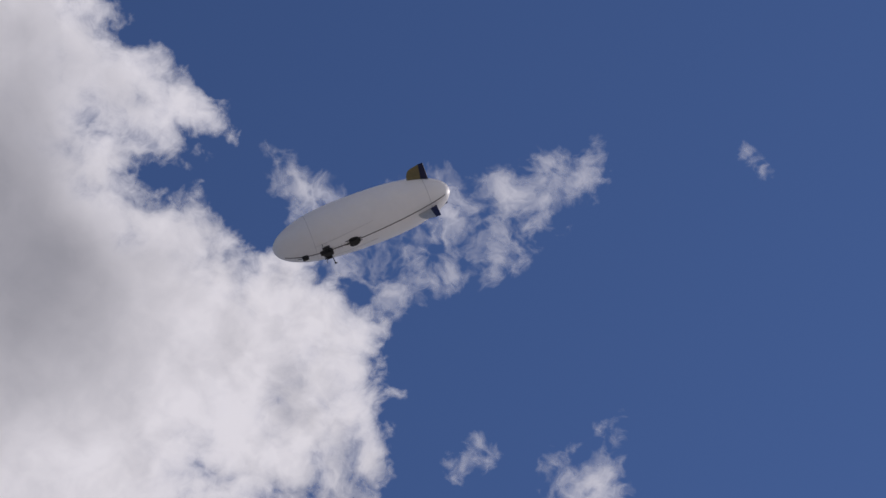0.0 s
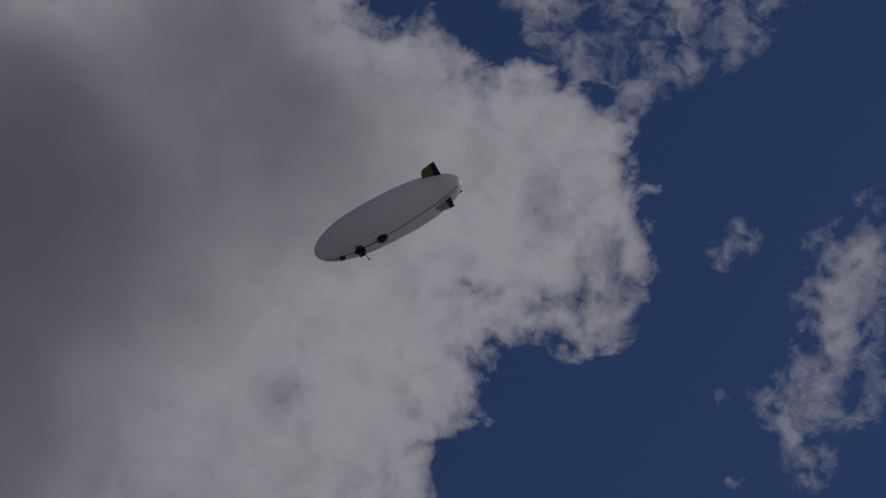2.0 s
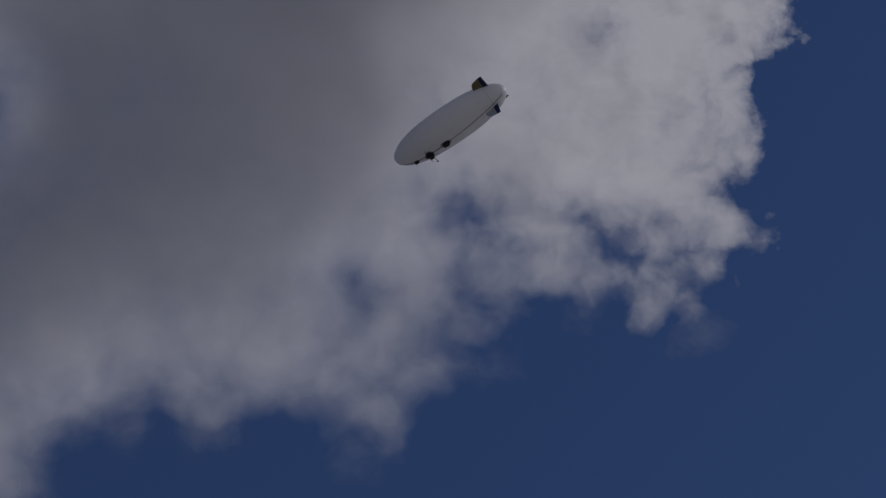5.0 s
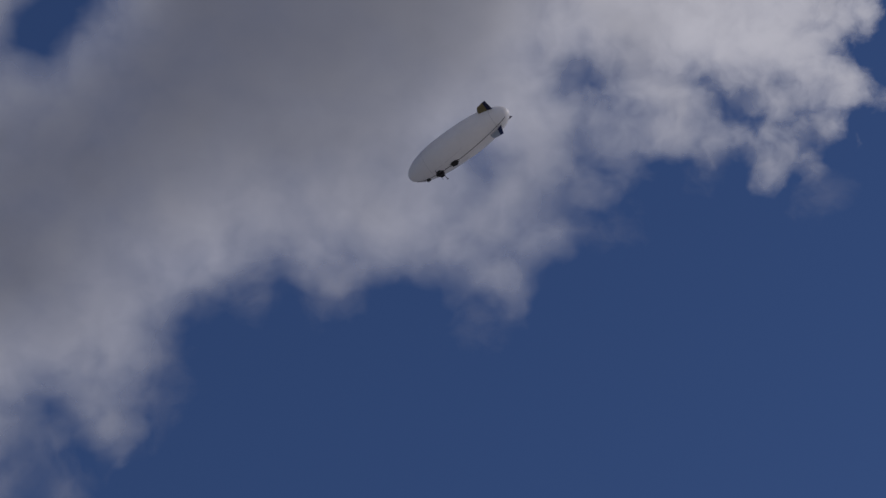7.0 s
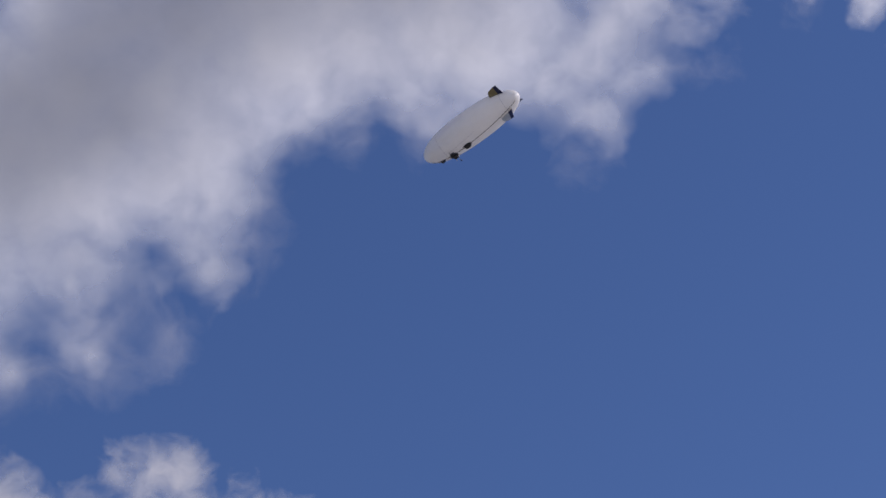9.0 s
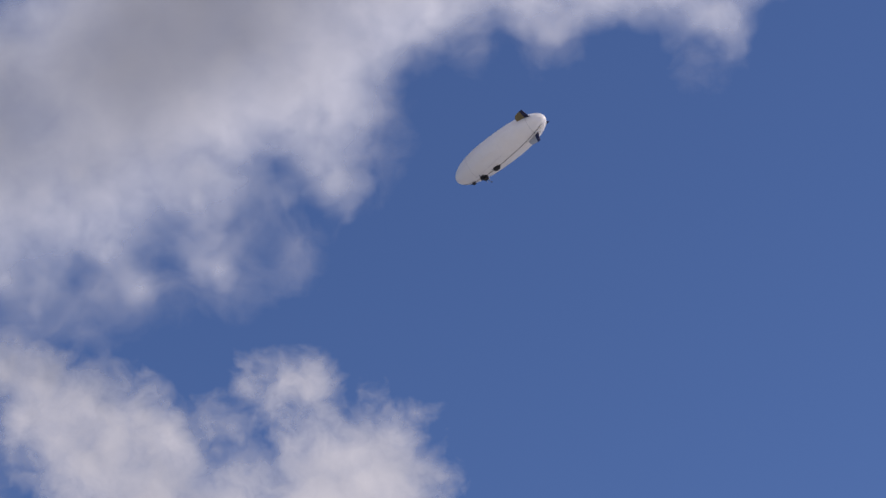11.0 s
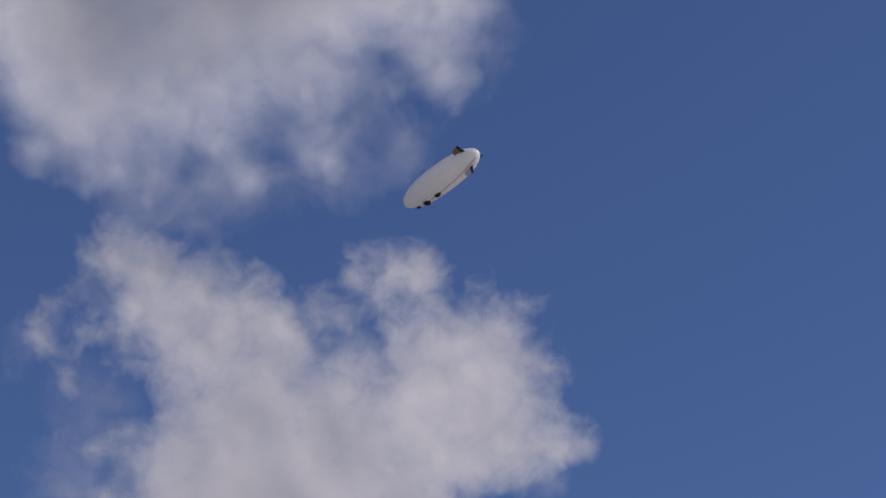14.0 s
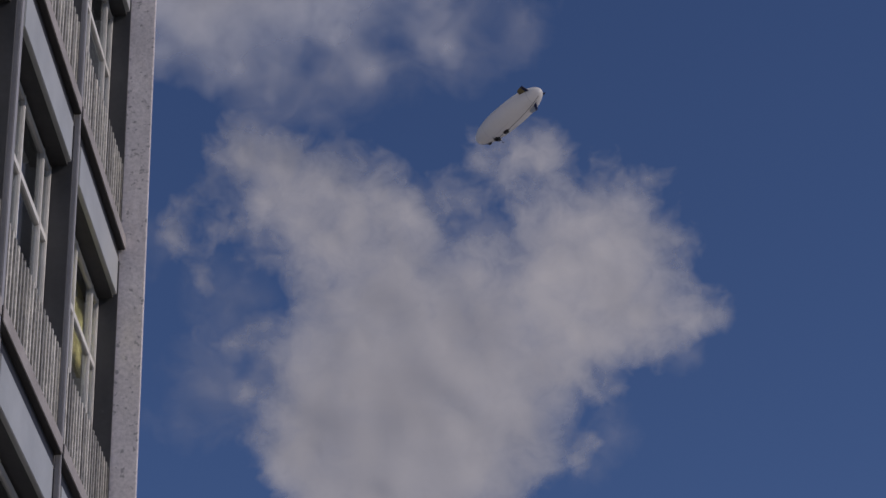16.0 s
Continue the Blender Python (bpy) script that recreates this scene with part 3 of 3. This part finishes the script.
HEAP_GAPS = [
    (-18.9, -11.1, 0.10, 1.00), (-12.6, -10.0, -0.22, 1.00), (-10.1, -9.4, -0.15, 1.00),
]
BANK_TONGUES = [
    (-0.2, -1.2, 0.85, 1.00), (0.2, -1.8, 0.45, 0.90), (1.2, -0.4, 0.80, 1.00), (6.4, 0.5, 0.50, 0.90), (7.0, 0.9, 0.50, 1.00),
]
cloud("cloud", BANK_EAST + BANK_WEST + BANK_LOW + BANK_FRINGE + BANK_TONGUES, BANK_GAPS + BANK_VEINS_EAST + BANK_VEINS_WEST, 0.16, BANK, "wide bank of cloud with grey base and bright torn edge", BANK_SHADE, (0.36, 1.5), 0.3, 0.35, (0.40, 1.1))
cloud("cloud", HEAP + HEAP_BASE, HEAP_GAPS, 0.14, CUMULUS, "heaped white cumulus cloud with soft grey hollows", HEAP_SHADE, (1, 1), 0.22, 0.45, (0.95, 0.95))
cloud("cloud", WISPS_HIGH + WISPS_LOW + WISPS_FAR, [], 0.12, SHRED, "thin torn white wisps beside the cloud bank", (), (1, 1), 0.35)
cloud("cloud", SHREDS_HIGH + SHREDS_LOW, [], 0.12, SHRED, "small shreds of white cloud in blue sky", (), (1, 1), 0.35)
cloud("cloud", VEIL + VEIL_LOW, [], 0.16, HAZE, "thin pale haze drifting under the clouds", (), (1, 1), 0.3, 0.0, (1.1, 1.1), 90)


# ---- airship ----
HULL_HALF, HULL_RADIUS = 4.72, 1.38


def hull_radius(x):
    return HULL_RADIUS * max(0.0, 1 - abs(x / HULL_HALF) ** 2.5) ** 0.5


def ring_seam(x, width, proud=0.012):
    """A tape round the hull."""
    half = width / 2
    r0, r1 = hull_radius(x - half), hull_radius(x + half)
    return lathe([(x - half, r0 - 0.01), (x - half, r0 + proud), (x + half, r1 + proud), (x + half, r1 - 0.01)], 72)


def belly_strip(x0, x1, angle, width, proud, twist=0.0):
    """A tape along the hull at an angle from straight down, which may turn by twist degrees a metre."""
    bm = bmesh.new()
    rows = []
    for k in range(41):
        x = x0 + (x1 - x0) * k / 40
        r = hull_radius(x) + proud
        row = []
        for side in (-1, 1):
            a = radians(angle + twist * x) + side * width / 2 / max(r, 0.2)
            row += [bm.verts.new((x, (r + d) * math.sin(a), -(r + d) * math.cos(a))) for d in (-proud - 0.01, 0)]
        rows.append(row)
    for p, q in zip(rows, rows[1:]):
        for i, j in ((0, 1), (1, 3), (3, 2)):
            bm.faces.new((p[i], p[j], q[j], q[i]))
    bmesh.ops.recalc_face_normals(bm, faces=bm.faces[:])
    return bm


def fin_plate(outline, thick):
    """A thin plate with a rounded edge, in the x-z plane."""
    bm = bmesh.new()
    near = [bm.verts.new((x, -thick / 2, z)) for x, z in outline]
    face = bm.faces.new(near)
    made = bmesh.ops.extrude_face_region(bm, geom=[face])
    bmesh.ops.translate(bm, vec=(0, thick, 0), verts=[v for v in made["geom"] if isinstance(v, bmesh.types.BMVert)])
    bmesh.ops.recalc_face_normals(bm, faces=bm.faces[:])
    bmesh.ops.bevel(bm, geom=bm.edges[:], offset=thick * 0.3, segments=1, affect="EDGES")
    return bm


def build_airship():
    ship = new("airship")
    tagged(ship, "white unmanned airship with three fins, flying under clouds", "airship")
    rows = [(-HULL_HALF, 0)]
    for k in range(1, 72):
        x = -HULL_HALF * math.cos(math.pi * k / 72)
        rows.append((x, hull_radius(x)))
    rows.append((HULL_HALF, 0))
    part("envelope", lathe(rows, 96), ENVELOPE, ship, "smooth off-white film envelope", True)
    part("seam", ring_seam(3.5, 0.028), SEAM, ship, "thin grey tape round the tail")
    part("seam", ring_seam(-2.75, 0.018), SEAM, ship, "thin grey tape round the nose")
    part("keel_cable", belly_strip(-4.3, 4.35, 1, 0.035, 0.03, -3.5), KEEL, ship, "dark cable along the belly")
    part("seam", belly_strip(-2.75, 0.4, -24, 0.016, 0.008, -5.0), SEAM, ship)
    part("seam", belly_strip(-2.75, 0.4, 22, 0.016, 0.008, -5.0), SEAM, ship)
    # three fins: one below, one to each side
    body = [(2.88, -1.05), (2.92, -1.38), (3.02, -1.58), (3.16, -1.69), (3.66, -1.79), (3.58, -0.80), (2.85, -0.95)]
    rudder = [(3.65, -1.79), (3.92, -1.80), (3.98, -0.74), (3.57, -0.80)]
    swept_body = [(2.90, -1.05), (3.08, -1.36), (3.30, -1.46), (3.95, -1.20), (3.90, -0.60), (2.90, -0.90)]
    swept_rudder = [(3.94, -1.18), (4.66, -0.98), (4.38, -0.48), (3.89, -0.60)]
    for angle, skin, word, plate, flap in ((3, PALE_FIN, "pale grey fabric fin", body, rudder), (-104, OLIVE, "olive brown fabric fin", body, rudder), (105, OLIVE, "olive brown swept fin", swept_body, swept_rudder)):
        fin = part("fin", fin_plate(plate, 0.05), skin, ship, word)
        fin.matrix_basis = pose(-0.22 if skin is PALE_FIN else -0.12, 0, 0, angle)
        part("rudder", fin_plate(flap, 0.044), NAVY, fin, "navy blue rudder")
    # gondolas under the belly
    pod = part("gondola", merge(box(-2.36, -1.84, -0.17, 0.17, -1.60, -1.26, 0.05), box(-2.48, -2.34, -0.1, 0.1, -1.5, -1.28, 0.03)), BLACK, ship, "black plastic main gondola")
    pod.matrix_basis = pose(-0.12, 0, 0.08, 9)
    part("boom", rod((-2.1, -0.36, -1.46), (-2.1, 0.36, -1.46), 0.022), CARBON, pod, "thin carbon motor boom")
    for side in (-1, 1):
        part("motor", merge(rod((-2.25, side * 0.36, -1.46), (-1.96, side * 0.36, -1.46), 0.075, 14), rod((-2.34, side * 0.36, -1.46), (-2.25, side * 0.36, -1.46), 0.05, 12, 0.01)), BLACK, pod, "small black motor")
        blades = []
        for turn in (0, 180):
            blade = box(-0.012, 0.012, -0.035, 0.035, 0.02, 0.24, 0.008)
            blade.transform(pose(-2.28, side * 0.36, -1.46, turn + 35))
            blades.append(blade)
        part("propeller", merge(*blades), BLACK, pod, "two-bladed black propeller")
    part("trail_rod", merge(rod((-2.0, 0.05, -1.5), (-1.92, 0.46, -1.86), 0.022), rod((-1.98, 0.46, -1.85), (-1.84, 0.48, -1.88), 0.035)), CARBON, pod, "thin black rod hanging down")
    rear = part("battery_box", merge(box(-1.02, -0.52, -0.16, 0.16, -1.69, -1.46, 0.02), box(-0.94, -0.62, -0.25, 0.25, -1.63, -1.54, 0.012), box(-0.56, -0.44, -0.08, 0.08, -1.66, -1.5, 0.012)), BLACK, ship, "black equipment box")
    rear.matrix_basis = pose(-0.06, 0, 0.11, 2)
    part("bracket", merge(rod((-1.2, 0.1, -1.5), (-0.35, 0.1, -1.53), 0.02), rod((-1.2, -0.1, -1.5), (-0.35, -0.1, -1.53), 0.02)), CARBON, rear)
    front = part("camera_box", box(-3.4, -3.08, -0.12, 0.12, -1.26, -1.04, 0.04), BLACK, ship, "small black camera box")
    front.matrix_basis = pose(-0.12, 0, 0.02, 14)
    part("mast", rod((-3.62, 0, -1.06), (-3.35, 0, -1.14), 0.02), CARBON, front)
    for k in range(5):
        x = -1.65 + 0.16 * k
        part("strap", belly_strip(x, x + 0.05, 1 - 3.5 * x, 0.2 + 0.04 * (k % 2), 0.012), SEAM, ship, "grey strap across the belly")
    pitch, heading, lean = radians(11.5), radians(-44.5), radians(0)
    ahead = Vector((math.cos(pitch) * math.cos(heading), math.cos(pitch) * math.sin(heading), math.sin(pitch)))
    port = Vector((-math.sin(heading), math.cos(heading), 0))
    top = ahead.cross(port)
    port, top = port * math.cos(lean) + top * math.sin(lean), top * math.cos(lean) - port * math.sin(lean)
    m = Matrix((ahead, port, top)).transposed().to_4x4()
    m.translation = (1.97, 208.38, 129.50)
    ship.matrix_basis = m
    return ship


build_airship()


# ---- building ----
FACE = -3.26                         # the street face of the pillars
STOREY, FIRST_SILL = 2.93, 0.06      # sills at 0.06 + 2.93 k
BAY, POST = 2.26, 0.27
PIER0, PIER1 = 18.38, 18.45     # the end wall, which stands proud of the face
PROUD = 0.213
STOREYS, BAYS = 6, 6
TOP = FIRST_SILL + STOREY * STOREYS
DEEP = FACE - 0.17                   # the plane of the windows


def build_building():
    house = new("apartment_building")
    house.location = (FACE, PIER1, 0)
    tagged(house, "grey apartment block with pebbledash end wall and railed windows", "building")
    back = Matrix.Translation((-FACE, -PIER1, 0))

    def add(name, bm, mat, label="", parent=house):
        bm.transform(back)
        return part(name, bm, mat, parent, label)

    start = PIER0 - BAY * BAYS
    add("pier", merge(box(FACE - 9, FACE + PROUD, PIER0, PIER1 - 0.04, 0, TOP + 0.6, 0.006), box(FACE - 9, FACE + PROUD - 0.25, PIER1 - 0.038, PIER1 + 0.25, 0, TOP + 0.6)), PEBBLE, "rough grey pebbledash end wall")
    add("end_wall", box(FACE - 9, FACE, start - 0.5, start, 0, TOP + 0.6), PEBBLE)
    add("rear_wall", box(FACE - 9.2, FACE - 9.0, start - 0.5, PIER1, 0, TOP + 0.6), PEBBLE)
    add("roof", box(FACE - 9.0, FACE - 0.3, start, PIER0, TOP + 0.1, TOP + 0.35), ROOF, "flat gravelled roof")
    for k in range(STOREYS + 1):
        z = FIRST_SILL + STOREY * k
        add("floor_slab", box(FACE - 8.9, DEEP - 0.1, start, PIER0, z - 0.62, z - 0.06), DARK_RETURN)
    for b in range(BAYS):
        y1 = PIER0 - BAY * b
        y0 = y1 - BAY
        # a pillar closes the bay towards the street's start
        wide0, wide1 = y0 - 0.0, y0 + POST
        if b < BAYS:
            add("mullion_post", merge(box(FACE - 0.16, FACE - 0.02, wide0 + 0.085, wide1, 0.3, TOP + 0.2, 0.006)), GREY_METAL, "grey painted metal post")
            add("post_groove", box(FACE - 0.16, FACE - 0.055, wide0 + 0.01, wide0 + 0.083, 0.3, TOP + 0.2), BLACK, "dark groove in the post")
            add("post_edge", box(FACE - 0.05, FACE - 0.026, wide0, wide0 + 0.042, 0.3, TOP + 0.2, 0.006), PALE_METAL, "pale metal post edge")
            add("post_cover", box(FACE - 0.024, FACE + 0.022, wide0 + 0.006, wide0 + 0.042, 0.3, TOP + 0.2, 0.006), GREY_METAL, "grey painted post cover")
        for k in range(STOREYS):
            sill = FIRST_SILL + STOREY * k
            head = sill + STOREY
            w0, w1 = y0 + POST, y1
            build_bay(add, house, w0, w1, sill, head, b, k)


def build_bay(add, house, w0, w1, sill, head, b, k):
    # sill band, black strips for the shade under it, and sheet panel under the next sill
    add("gap_strip", box(FACE - 0.03, FACE + 0.0245, w0 - POST + 0.06, w1 - 0.006, head - 0.12, head - 0.006), BLACK)
    add("sill", box(FACE + 0.025, FACE + 0.035, w0 - POST + 0.06, w1 - 0.004, head - 0.12, head - 0.0, 0.004), SILL, "brown-grey sill band")
    # black colour continues the painted shade below the sill
    add("gap_strip", box(FACE - 0.16, FACE - 0.025, w0, w1 - 0.004, head - 0.25, head - 0.123), BLACK)
    add("spandrel_panel", box(FACE - 0.05, FACE - 0.01, w0 + 0.0, w1 - 0.09, head - 0.605, head - 0.245, 0.006), SPANDREL, "pale blue-grey sheet panel")
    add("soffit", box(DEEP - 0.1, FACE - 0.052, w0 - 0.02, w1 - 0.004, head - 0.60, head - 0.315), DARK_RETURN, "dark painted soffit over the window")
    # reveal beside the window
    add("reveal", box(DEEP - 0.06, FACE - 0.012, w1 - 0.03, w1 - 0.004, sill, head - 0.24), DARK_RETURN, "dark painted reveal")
    window = new("window")
    window.parent = house
    depth = 0.045

    def put(name, bm, mat, label=""):
        return add(name, bm, mat, label, window)

    top = head - 0.62
    bars = [w0 - 0.05, w0 + 0.86, w1 - 0.36, w1 - 0.09]
    for y in bars:
        put("window_bar", box(DEEP - depth, DEEP, y, y + 0.048, sill, top, 0.008), FRAME, "off-white window bar")
    put("transom", box(DEEP - depth, DEEP - 0.004, w0, w1 - 0.03, sill + 1.62, sill + 1.69, 0.008), FRAME, "off-white transom")
    put("window_frame", box(DEEP - depth, DEEP - 0.006, w0, w1 - 0.03, sill, sill + 0.07, 0.008), FRAME)
    put("window_frame", box(DEEP - depth, DEEP - 0.006, w0, w1 - 0.03, top - 0.06, top, 0.008), FRAME)
    for y, yy in zip(bars, bars[1:]):
        for z0, z1 in ((sill + 0.07, sill + 1.62), (sill + 1.69, top - 0.06)):
            pane = put("pane", box(DEEP - 0.035, DEEP - 0.027, y + 0.05, yy - 0.002, z0 + 0.002, z1 - 0.002), GLASS)
            pane.visible_shadow = False
    if (b + 2 * k) % 3 == 0:
        put("blind", box(DEEP - 0.16, DEEP - 0.13, w0, w1 - 0.05, top - 0.75, top), BLIND, "lowered ochre blind")
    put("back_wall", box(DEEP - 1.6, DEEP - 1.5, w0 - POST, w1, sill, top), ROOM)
    # railing
    rail = new("railing")
    rail.parent = house
    high = sill + 0.74

    def bar(name, bm, label=""):
        return add(name, bm, RAIL_METAL, label, rail)

    r0, r1 = w0 + 0.02, w1 - 0.03
    bar("middle_rail", box(FACE - 0.058, FACE - 0.046, r0, r1, sill + 0.40, sill + 0.435, 0.003), "flat steel rail behind the bars")
    bar("bottom_rail", box(FACE - 0.05, FACE - 0.015, r0, r1, sill + 0.05, sill + 0.08, 0.006))
    count = int((r1 - r0) / 0.105)
    for i in range(count + 1):
        y = r0 + (r1 - r0 - 0.014) * i / count
        bar("baluster", box(FACE - 0.044, FACE - 0.018, y, y + 0.034, sill + 0.08, high))


build_building()
